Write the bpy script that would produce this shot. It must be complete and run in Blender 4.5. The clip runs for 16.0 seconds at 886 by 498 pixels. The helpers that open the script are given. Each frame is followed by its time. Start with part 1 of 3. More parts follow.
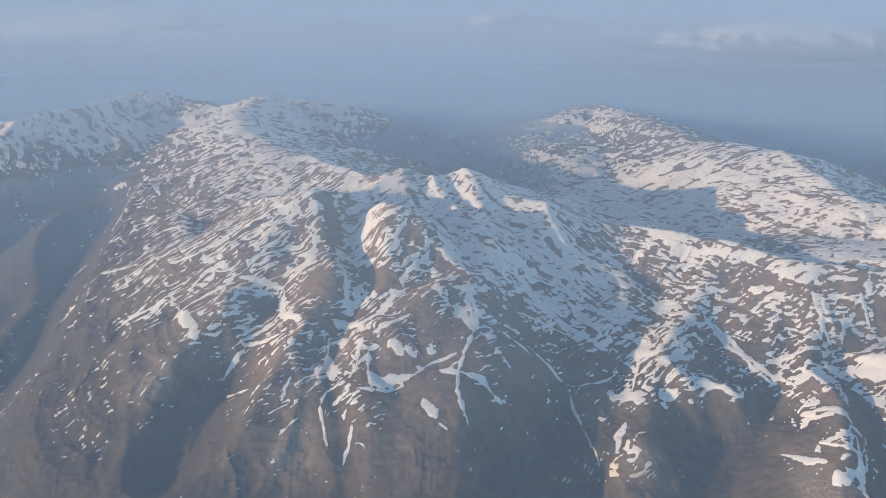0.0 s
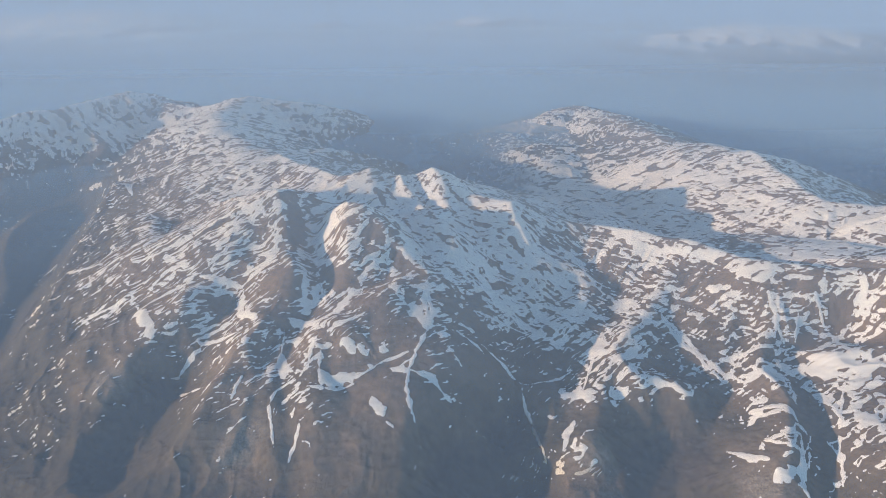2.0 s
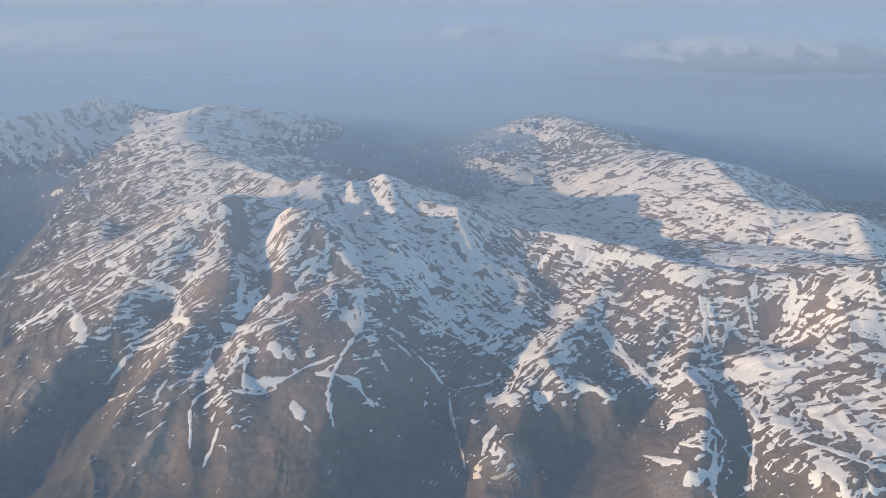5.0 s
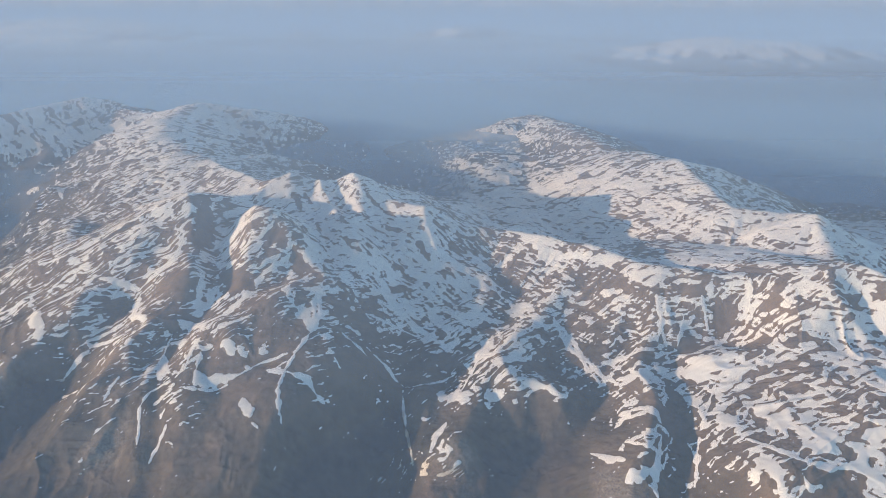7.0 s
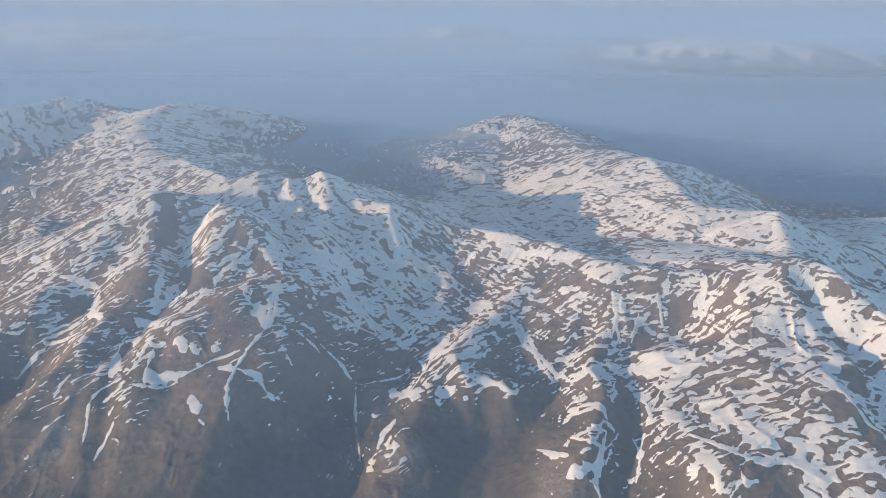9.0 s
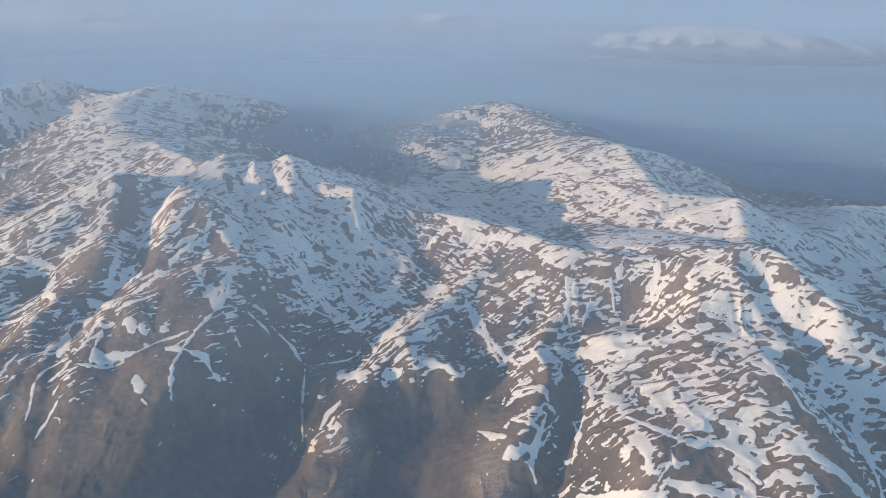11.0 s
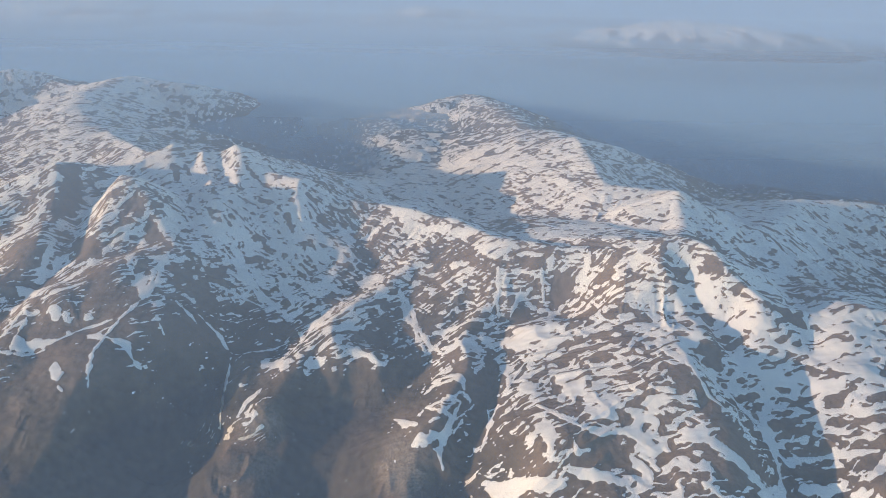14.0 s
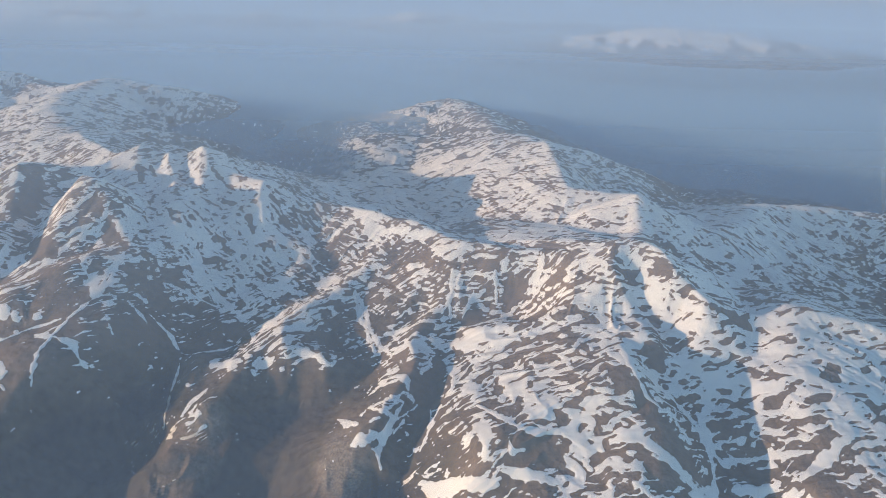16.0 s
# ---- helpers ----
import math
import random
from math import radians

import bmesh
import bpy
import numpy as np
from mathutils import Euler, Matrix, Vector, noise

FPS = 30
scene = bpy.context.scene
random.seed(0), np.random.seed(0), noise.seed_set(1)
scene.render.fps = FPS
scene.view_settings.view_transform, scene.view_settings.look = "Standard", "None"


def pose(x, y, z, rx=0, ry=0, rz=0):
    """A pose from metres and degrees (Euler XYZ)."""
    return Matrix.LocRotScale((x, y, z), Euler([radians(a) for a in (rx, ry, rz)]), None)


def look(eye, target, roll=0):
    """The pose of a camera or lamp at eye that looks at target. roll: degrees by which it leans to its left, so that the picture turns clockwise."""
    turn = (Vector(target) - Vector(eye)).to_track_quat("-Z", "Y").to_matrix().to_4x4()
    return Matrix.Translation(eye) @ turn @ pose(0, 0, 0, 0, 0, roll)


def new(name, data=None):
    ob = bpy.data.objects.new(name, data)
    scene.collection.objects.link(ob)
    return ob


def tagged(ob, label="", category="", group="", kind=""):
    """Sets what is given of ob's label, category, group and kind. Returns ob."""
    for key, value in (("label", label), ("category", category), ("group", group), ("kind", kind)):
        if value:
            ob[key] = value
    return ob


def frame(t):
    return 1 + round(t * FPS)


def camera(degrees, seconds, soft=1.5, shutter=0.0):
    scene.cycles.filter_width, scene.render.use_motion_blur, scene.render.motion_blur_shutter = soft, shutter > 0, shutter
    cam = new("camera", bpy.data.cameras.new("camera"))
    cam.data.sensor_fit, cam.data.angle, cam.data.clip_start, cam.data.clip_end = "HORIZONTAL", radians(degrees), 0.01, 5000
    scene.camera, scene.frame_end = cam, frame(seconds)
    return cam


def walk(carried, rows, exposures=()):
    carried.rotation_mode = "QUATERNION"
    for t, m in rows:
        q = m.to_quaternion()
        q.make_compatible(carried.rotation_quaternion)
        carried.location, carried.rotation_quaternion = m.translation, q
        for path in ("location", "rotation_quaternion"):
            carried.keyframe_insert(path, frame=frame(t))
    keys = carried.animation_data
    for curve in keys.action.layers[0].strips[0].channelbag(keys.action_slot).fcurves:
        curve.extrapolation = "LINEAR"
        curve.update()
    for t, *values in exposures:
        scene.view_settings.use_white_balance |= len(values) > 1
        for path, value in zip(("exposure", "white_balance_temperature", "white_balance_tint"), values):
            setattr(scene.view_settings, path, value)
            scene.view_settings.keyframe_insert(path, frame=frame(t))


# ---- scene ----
# The landscape is kept at about a tenth of its true size, so that its far ranges fit the camera's reach.
K = 0.5
cam = camera(73.8, 16.0, soft=0.6)
METRES, EYE, TILT, LEAN, TURN = 400.0 * K, 620.0 * K, -26.0, 0.0, 0.0
ROWS = [
    (0.0, 0.0, 0.0, 0.0, -0.0, -0.06, 0.6),
    (0.5, 0.0311, 0.0002, -0.0032, -0.06, -0.01, 0.56),
    (1.0, 0.0628, 0.0002, -0.0063, -0.18, 0.05, 0.55),
    (1.5, 0.0925, -0.0004, -0.009, -0.08, 0.02, 0.58),
    (2.0, 0.1236, -0.0009, -0.0119, -0.18, 0.16, 0.61),
    (2.5, 0.155, -0.0016, -0.0142, -0.26, 0.42, 0.78),
    (3.0, 0.1858, -0.0027, -0.0166, -0.31, 0.67, 0.78),
    (3.5, 0.2158, -0.0037, -0.02, -0.51, 0.91, 0.61),
    (4.0, 0.247, -0.0047, -0.0218, -0.48, 0.95, 0.63),
    (6.5, 0.3957, -0.0106, -0.0327, -0.9, 1.13, 0.34),
    (7.0, 0.4259, -0.0118, -0.036, -0.87, 1.16, 0.31),
    (7.5, 0.4585, -0.0143, -0.039, -1.0, 1.17, 0.32),
    (8.0, 0.4894, -0.0136, -0.0415, -1.04, 1.17, 0.37),
    (8.5, 0.5215, -0.0152, -0.0435, -1.22, 1.3, 0.31),
    (9.0, 0.5504, -0.0166, -0.0455, -1.02, 1.19, 0.4),
    (11.5, 0.7149, -0.0171, -0.0644, -1.3, -0.4, -0.17),
    (12.0, 0.7465, -0.0171, -0.067, -1.38, -0.77, -0.25),
    (12.5, 0.7774, -0.0198, -0.0701, -1.54, -0.51, -0.4),
    (13.0, 0.8094, -0.0235, -0.0719, -1.84, -0.33, -0.53),
    (13.5, 0.8384, -0.0239, -0.0736, -1.63, -0.2, -0.47),
    (14.0, 0.8698, -0.0259, -0.0754, -1.69, -0.39, -0.37),
    (14.5, 0.9009, -0.0277, -0.0772, -1.6, -0.79, -0.47),
    (15.0, 0.9319, -0.0301, -0.0802, -1.71, -0.65, -0.55),
    (15.5, 0.964, -0.0356, -0.082, -1.75, -0.22, -0.56),
    (16.0, 0.9944, -0.0367, -0.0843, -2.07, 0.09, -0.66),
]
walk(cam, [(t, pose(0, 0, EYE, TILT, LEAN, TURN) @ pose(METRES * x, METRES * y, METRES * z, 90 + pitch, roll, yaw)) for t, x, y, z, yaw, pitch, roll in ROWS],
     exposures=[(0.0, 1.0), (16.0, 1.0)])

# ---------------------------------------------------------------- world and sun
SUN_FROM = Vector((-1.0, -0.2, 0.155)).normalized()
world = bpy.data.worlds.new("sky")
scene.world = world
world.use_nodes = True
wn = world.node_tree.nodes
sky = wn.new("ShaderNodeTexSky")
sky.sky_type = "NISHITA"
sky.sun_disc = False
sky.sun_elevation = math.asin(SUN_FROM.z)
sky.sun_rotation = math.atan2(SUN_FROM.x, SUN_FROM.y)
sky.altitude = 1500
sky.ozone_density = 1.3
sky.dust_density = 0.4
wn["Background"].inputs["Strength"].default_value = 0.15
tint = wn.new("ShaderNodeMix")
tint.data_type, tint.blend_type = "RGBA", "MULTIPLY"
tint.inputs[0].default_value = 1.0
tint.inputs[7].default_value = (0.86, 1.0, 1.06, 1)
world.node_tree.links.new(sky.outputs[0], tint.inputs[6])
world.node_tree.links.new(tint.outputs[2], wn["Background"].inputs["Color"])

sun = new("sun", bpy.data.lights.new("sun", "SUN"))
sun.data.energy = 2.85
sun.data.angle = radians(0.6)
sun.data.color = (1.0, 0.69, 0.44)
sun.matrix_world = look(SUN_FROM * 1000, (0, 0, 0))


# ---------------------------------------------------------------- materials
def material(name):
    m = bpy.data.materials.new(name)
    m.use_nodes = True
    return m, m.node_tree.nodes, m.node_tree.links


def ramp(nodes, links, source, stops):
    r = nodes.new("ShaderNodeValToRGB")
    while len(r.color_ramp.elements) < len(stops):
        r.color_ramp.elements.new(0.5)
    for e, (p, c) in zip(r.color_ramp.elements, stops):
        e.position, e.color = p, (*c, 1)
    links.new(source, r.inputs[0])
    return r.outputs[0]


def noise_tex(nodes, links, vector, scale, detail=6, rough=0.6):
    n = nodes.new("ShaderNodeTexNoise")
    n.inputs["Scale"].default_value, n.inputs["Detail"].default_value, n.inputs["Roughness"].default_value = scale, detail, rough
    links.new(vector, n.inputs["Vector"])
    return n.outputs[0]


def maths(nodes, links, op, a, b, clamp=False):
    n = nodes.new("ShaderNodeMath")
    n.operation, n.use_clamp = op, clamp
    for i, v in enumerate((a, b)):
        if isinstance(v, (int, float)):
            n.inputs[i].default_value = v
        else:
            links.new(v, n.inputs[i])
    return n.outputs[0]


def mix(nodes, links, f, a, b):
    n = nodes.new("ShaderNodeMix")
    n.data_type = "RGBA"
    for s, v in ((0, f), (6, a), (7, b)):
        if isinstance(v, tuple):
            n.inputs[s].default_value = (*v, 1)
        elif isinstance(v, (int, float)):
            n.inputs[s].default_value = v
        else:
            links.new(v, n.inputs[s])
    return n.outputs[2]


def mountain_material():
    m, nodes, links = material("snowy_mountain_ground")
    bsdf = nodes["Principled BSDF"]
    where = nodes.new("ShaderNodeNewGeometry").outputs["Position"]
    snow = nodes.new("ShaderNodeAttribute")
    snow.attribute_name = "snow"
    green = nodes.new("ShaderNodeAttribute")
    green.attribute_name = "heath"
    upright = nodes.new("ShaderNodeMapping")
    upright.inputs["Scale"].default_value = (1, 1, 0.25)
    links.new(where, upright.inputs["Vector"])
    fine = noise_tex(nodes, links, upright.outputs[0], 0.30, 8, 0.7)
    broad = noise_tex(nodes, links, where, 0.018, 5, 0.6)
    grain = noise_tex(nodes, links, where, 1.1, 5, 0.7)
    rock = ramp(nodes, links, fine, [(0.28, (0.085, 0.064, 0.052)), (0.45, (0.172, 0.13, 0.10)), (0.6, (0.24, 0.184, 0.142)), (0.78, (0.35, 0.285, 0.23))])
    rock = mix(nodes, links, broad, rock, (0.155, 0.118, 0.092))
    heath = ramp(nodes, links, fine, [(0.3, (0.04, 0.037, 0.026)), (0.7, (0.088, 0.072, 0.05))])
    ground = mix(nodes, links, green.outputs["Fac"], rock, heath)
    crag = nodes.new("ShaderNodeAttribute")
    crag.attribute_name = "crag"
    faces = ramp(nodes, links, grain, [(0.3, (0.10, 0.082, 0.07)), (0.5, (0.205, 0.17, 0.14)), (0.7, (0.31, 0.265, 0.22))])
    ground = mix(nodes, links, crag.outputs["Fac"], ground, faces)
    edge = maths(nodes, links, "ADD", snow.outputs["Fac"], maths(nodes, links, "MULTIPLY", maths(nodes, links, "SUBTRACT", grain, 0.5), 0.10))
    combed = nodes.new("ShaderNodeMapping")
    combed.inputs["Rotation"].default_value = (0, 0, radians(-20))
    combed.inputs["Scale"].default_value = (0.5, 1.0, 0.5)
    links.new(where, combed.inputs["Vector"])
    wisps = noise_tex(nodes, links, combed.outputs[0], 1.15, 3, 0.6)
    edge = maths(nodes, links, "ADD", edge, maths(nodes, links, "MULTIPLY", maths(nodes, links, "SUBTRACT", wisps, 0.5), 0.10))
    cover = nodes.new("ShaderNodeMapRange")
    cover.interpolation_type = "SMOOTHSTEP"
    cover.inputs["From Min"].default_value, cover.inputs["From Max"].default_value = 0.475, 0.525
    links.new(edge, cover.inputs["Value"])
    white = ramp(nodes, links, broad, [(0.3, (0.65, 0.645, 0.635)), (0.7, (0.72, 0.72, 0.72))])
    links.new(mix(nodes, links, cover.outputs[0], ground, white), bsdf.inputs["Base Color"])
    bsdf.inputs["Roughness"].default_value = 0.85
    bsdf.inputs["Specular IOR Level"].default_value = 0.15
    bump = nodes.new("ShaderNodeBump")
    bump.inputs["Distance"].default_value = 1.2
    links.new(maths(nodes, links, "SUBTRACT", 0.8, maths(nodes, links, "MULTIPLY", cover.outputs[0], 0.72)), bump.inputs["Strength"])
    links.new(fine, bump.inputs["Height"])
    links.new(bump.outputs[0], bsdf.inputs["Normal"])
    return m


def painted_haze_material(name, near, far, low, high, colour):
    """Painted haze for a flat sheet: mostly clear nearby, more opaque the farther away."""
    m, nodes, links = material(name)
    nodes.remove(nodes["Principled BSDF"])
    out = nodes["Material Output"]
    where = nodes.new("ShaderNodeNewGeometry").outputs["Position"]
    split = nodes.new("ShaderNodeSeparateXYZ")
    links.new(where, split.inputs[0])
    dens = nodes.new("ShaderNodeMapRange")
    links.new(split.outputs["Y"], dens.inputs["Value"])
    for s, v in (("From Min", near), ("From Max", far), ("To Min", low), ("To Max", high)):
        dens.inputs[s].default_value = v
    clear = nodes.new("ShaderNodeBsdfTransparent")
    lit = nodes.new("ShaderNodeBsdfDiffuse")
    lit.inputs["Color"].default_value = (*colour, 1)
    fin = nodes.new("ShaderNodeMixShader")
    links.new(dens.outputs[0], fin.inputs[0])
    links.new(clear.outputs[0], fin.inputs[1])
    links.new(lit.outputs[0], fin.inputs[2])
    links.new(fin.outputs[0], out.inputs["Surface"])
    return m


GROUND = mountain_material()


# ---------------------------------------------------------------- terrain mathematics
def lattice(ix, iy, seed):
    h = ix * np.uint32(374761393) + iy * np.uint32(668265263) + np.uint32((seed * 974634777) & 0xFFFFFFFF)
    h = (h ^ (h >> np.uint32(13))) * np.uint32(1274126177)
    return ((h ^ (h >> np.uint32(16))) & np.uint32(0xFFFF)).astype(np.float32) * np.float32(1 / 65535)


def value_noise(x, y, seed=0):
    """Smooth noise from 0 to 1."""
    ix, iy = np.floor(x), np.floor(y)
    fx, fy = (x - ix).astype(np.float32), (y - iy).astype(np.float32)
    fx, fy = fx * fx * fx * (fx * (fx * 6 - 15) + 10), fy * fy * fy * (fy * (fy * 6 - 15) + 10)
    ix, iy = ix.astype(np.int32).astype(np.uint32), iy.astype(np.int32).astype(np.uint32)
    one = np.uint32(1)
    a, b = lattice(ix, iy, seed), lattice(ix + one, iy, seed)
    c, d = lattice(ix, iy + one, seed), lattice(ix + one, iy + one, seed)
    return a + (b - a) * fx + (c - a) * fy + (a - b - c + d) * fx * fy


def fractal(x, y, octaves=5, seed=0, gain=0.5):
    """Fractal noise about 0, from -1 to 1."""
    total, amp, norm = 0.0, 1.0, 0.0
    for i in range(octaves):
        total = total + amp * (2 * value_noise(x + 17.3 * i, y - 9.1 * i, seed + i) - 1)
        norm += amp
        amp *= gain
        x, y = 1.6 * x + 1.2 * y, 1.6 * y - 1.2 * x
    return total / norm


def ridged(x, y, octaves=4, seed=0, gain=0.5):
    """Noise with sharp crests, from 0 to 1."""
    total, amp, norm = 0.0, 1.0, 0.0
    for i in range(octaves):
        total = total + amp * (1 - np.abs(2 * value_noise(x, y, seed + i) - 1))
        norm += amp
        amp *= gain
        x, y = 2.03 * x + 5.7, 2.03 * y - 3.1
    return total / norm


RIDGES, VALLEYS = [], []


def ridge(mountain, left, right, round_off, gully, *pts):
    """A crest that falls off at the slopes left and right of its way, rounded on top, its flanks cut by gullies."""
    RIDGES.append((mountain, left, right, round_off, gully, pts))


def valley(left, right, round_off, *pts):
    """A valley or gully floor, with the slopes of the walls that it cuts left and right of its way."""
    VALLEYS.append((left, right, round_off, pts))


# main massif
ridge("massif", 0.45, 0.50, 3, 5.0, (36, 919, 315), (-15, 922, 300), (-67, 929, 313), (-120, 955, 295), (-184, 1014, 292), (-260, 1095, 288))
ridge("massif", 0.34, 0.36, 30, 2.5, (-260, 1095, 287), (-348, 1167, 282), (-440, 1330, 274), (-525, 1510, 270), (-510, 1720, 276), (-365, 1713, 259), (-300, 1760, 225))
ridge("massif", 0.50, 0.42, 5, 6.5, (-230, 1080, 280), (-193, 1220, 267), (-120, 1300, 228))
ridge("massif", 0.85, 0.42, 4, 6.5, (-67, 929, 311), (-105, 900, 294), (-150, 862, 295), (-191, 818, 318), (-157, 752, 292), (-162, 708, 274), (-134, 664, 276), (-155, 600, 247), (-165, 551, 240), (-150, 510, 226), (-157, 430, 203), (-175, 360, 160), (-190, 280, 110))
ridge("west_flank", 0.50, 0.40, 21, 6.5, (-191, 818, 314), (-230, 778, 289), (-310, 785, 266), (-380, 805, 247), (-456, 944, 222), (-520, 1000, 208))
ridge("west_flank", 0.55, 0.50, 21, 2.0, (-300, 1140, 278), (-422, 1118, 250), (-547, 1107, 217), (-640, 1125, 226))
ridge("west_flank", 0.50, 0.45, 12, 5.2, (-315, 750, 250), (-360, 700, 226), (-500, 775, 190), (-530, 785, 165))
ridge("west_flank", 0.45, 0.45, 12, 7.8, (-225, 700, 246), (-265, 640, 250), (-285, 597, 216), (-385, 545, 150), (-430, 470, 105))
ridge("west_flank", 0.45, 0.45, 10, 7.8, (-200, 570, 240), (-190, 523, 232), (-210, 480, 200), (-235, 430, 170), (-260, 350, 115))
ridge("massif", 0.80, 0.46, 6, 5.0, (-112, 812, 290), (-88, 780, 316), (-58, 764, 315), (-28, 736, 302), (2, 695, 280), (33, 656, 266))
ridge("massif", 0.42, 0.45, 32, 3.9, (33, 656, 264), (36, 600, 257), (32, 550, 250), (9, 493, 237), (-10, 452, 220), (0, 400, 180), (5, 300, 90))
ridge("massif", 0.45, 0.50, 21, 3.9, (20, 660, 263), (-14, 600, 268), (-52, 565, 257), (-85, 540, 248), (-70, 475, 229), (-60, 400, 190), (-50, 300, 100))
ridge("massif", 0.45, 0.45, 13, 3.9, (36, 890, 299), (38, 830, 288), (60, 720, 270), (103, 642, 240), (78, 559, 231), (60, 462, 212), (70, 390, 170), (75, 300, 90))
ridge("massif", 0.30, 0.32, 13, 3.9, (75, 880, 280), (120, 820, 268), (168, 756, 256), (205, 700, 246))
ridge("massif", 0.70, 0.70, 3, 4.0, (36, 919, 313), (52, 895, 298), (62, 870, 286))
ridge("massif", 0.70, 0.70, 3, 4.0, (-69, 935, 310), (-110, 905, 298))
ridge("massif", 0.85, 0.85, 2, 2.0, (-14, 916, 306), (-6, 893, 300), (10, 866, 288))
ridge("massif", 0.60, 0.45, 3, 3.0, (157, 836, 291), (162, 800, 281), (174, 754, 264))
ridge("massif", 0.60, 0.60, 3, 2.0, (47, 761, 285), (61, 737, 280))
# crest to the summit beyond the valley head
ridge("crest", 0.45, 0.50, 5, 5.2, (36, 919, 309), (100, 880, 287), (158, 838, 287), (215, 815, 268), (273, 808, 266), (394, 710, 276), (451, 645, 281), (500, 626, 284), (545, 607, 289), (590, 590, 299), (635, 576, 314))
ridge("corrie_spur", 0.50, 0.42, 6, 5.2, (394, 710, 272), (340, 660, 250), (290, 600, 229), (243, 540, 223), (216, 486, 216), (190, 432, 203), (163, 400, 187), (150, 330, 140), (140, 260, 90))
ridge("corrie_spur", 0.60, 0.75, 4, 3.9, (243, 540, 222), (252, 497, 226), (285, 488, 225), (307, 479, 222), (330, 450, 205))
ridge("crest", 0.60, 0.50, 6, 5.2, (451, 645, 279), (425, 580, 246), (385, 500, 230), (400, 452, 233), (386, 426, 231), (362, 388, 222), (340, 372, 210), (320, 300, 160), (310, 240, 110))
ridge("summit", 0.80, 0.22, 4, 3.4, (635, 576, 313), (600, 525, 274), (598, 473, 261), (592, 415, 256), (608, 385, 240), (610, 336, 218), (602, 300, 206), (594, 240, 168))
ridge("summit", 0.60, 0.70, 5, 3.4, (635, 576, 313), (658, 552, 304), (697, 505, 283), (725, 503, 272), (764, 498, 266), (815, 500, 274), (900, 480, 258), (1000, 470, 240), (1150, 420, 205))
ridge("summit", 0.30, 0.42, 16, 3.4, (800, 500, 270), (765, 431, 256), (757, 393, 246), (735, 330, 226), (725, 240, 190))
# long range beyond the shaded valley
ridge("range", 0.50, 0.60, 6, 5.0, (635, 576, 309), (685, 671, 289), (700, 738, 312), (700, 785, 298), (655, 797, 296), (624, 815, 295), (619, 897, 294), (625, 980, 295), (634, 1070, 295))
ridge("range", 0.42, 0.36, 36, 3.0, (634, 1050, 293), (590, 1165, 277), (575, 1300, 250), (560, 1450, 240), (540, 1610, 236), (486, 1840, 213), (400, 1745, 207), (135, 1735, 162))
ridge("range", 0.30, 0.30, 28, 3.0, (575, 1320, 246), (507, 1340, 228), (400, 1400, 205), (300, 1480, 192), (204, 1683, 180))
ridge("east_slopes", 0.45, 0.45, 10, 6.5, (705, 748, 298), (800, 716, 268), (865, 765, 260), (935, 838, 260), (1020, 850, 254), (1150, 860, 240), (1300, 900, 215))
ridge("range", 0.20, 0.20, 40, 4.0, (300, 850, 225), (330, 1000, 205), (330, 1200, 200), (320, 1400, 205))
ridge("east_slopes", 0.30, 0.25, 30, 5.0, (785, 640, 240), (890, 660, 226), (980, 680, 210), (1150, 720, 185))
ridge("east_slopes", 0.30, 0.30, 30, 5.0, (770, 890, 232), (850, 940, 212), (1050, 1050, 190))
ridge("east_slopes", 0.35, 0.35, 20, 6.0, (715, 785, 286), (800, 805, 254), (900, 835, 240), (1000, 880, 226), (1150, 950, 214))
ridge("east_slopes", 0.35, 0.35, 20, 6.0, (650, 960, 280), (760, 1010, 236), (880, 1080, 205))
# range beyond the side valley
ridge("side_range", 0.50, 0.30, 4, 6.5, (-1100, 1250, 200), (-1056, 1400, 252), (-1069, 1480, 267), (-1057, 1560, 272), (-1005, 1620, 267), (-962, 1800, 264), (-924, 1880, 266), (-800, 1840, 240), (-666, 1720, 251), (-560, 1680, 262))
ridge("side_range", 0.40, 0.34, 8, 7.5, (-1005, 1620, 264), (-880, 1540, 240), (-780, 1430, 214), (-730, 1330, 168))
ridge("side_range", 0.40, 0.36, 8, 7.5, (-924, 1860, 262), (-800, 1680, 232), (-700, 1540, 204), (-650, 1430, 175))
ridge("side_range", 0.50, 0.50, 4, 6.5, (-1056, 1400, 250), (-1075, 1340, 232), (-1060, 1270, 196))
ridge("side_range", 0.50, 0.50, 8, 7.8, (-1069, 1500, 260), (-1300, 1600, 245), (-1600, 1700, 240))
# far ranges
ridge("far_range_a", 0.16, 0.20, 56, 4.0, (1000, 3300, 150), (1400, 3400, 262), (1748, 3390, 308), (2100, 3300, 292), (2900, 3100, 200))
ridge("far_range_b", 0.20, 0.20, 42, 8.0, (-900, 4600, 170), (-200, 4500, 205), (150, 4400, 255), (350, 4370, 288), (620, 4400, 272), (900, 4500, 205), (1600, 4600, 220))
ridge("far_range_c", 0.20, 0.20, 42, 8.0, (-3200, 4300, 300), (-2400, 4300, 345), (-2170, 4300, 350), (-1830, 4300, 335), (-1576, 4300, 285), (-1200, 4250, 160))
ridge("far_range_c", 0.20, 0.20, 30, 8.0, (-900, 4200, 200), (-690, 4300, 262), (-450, 4350, 210))

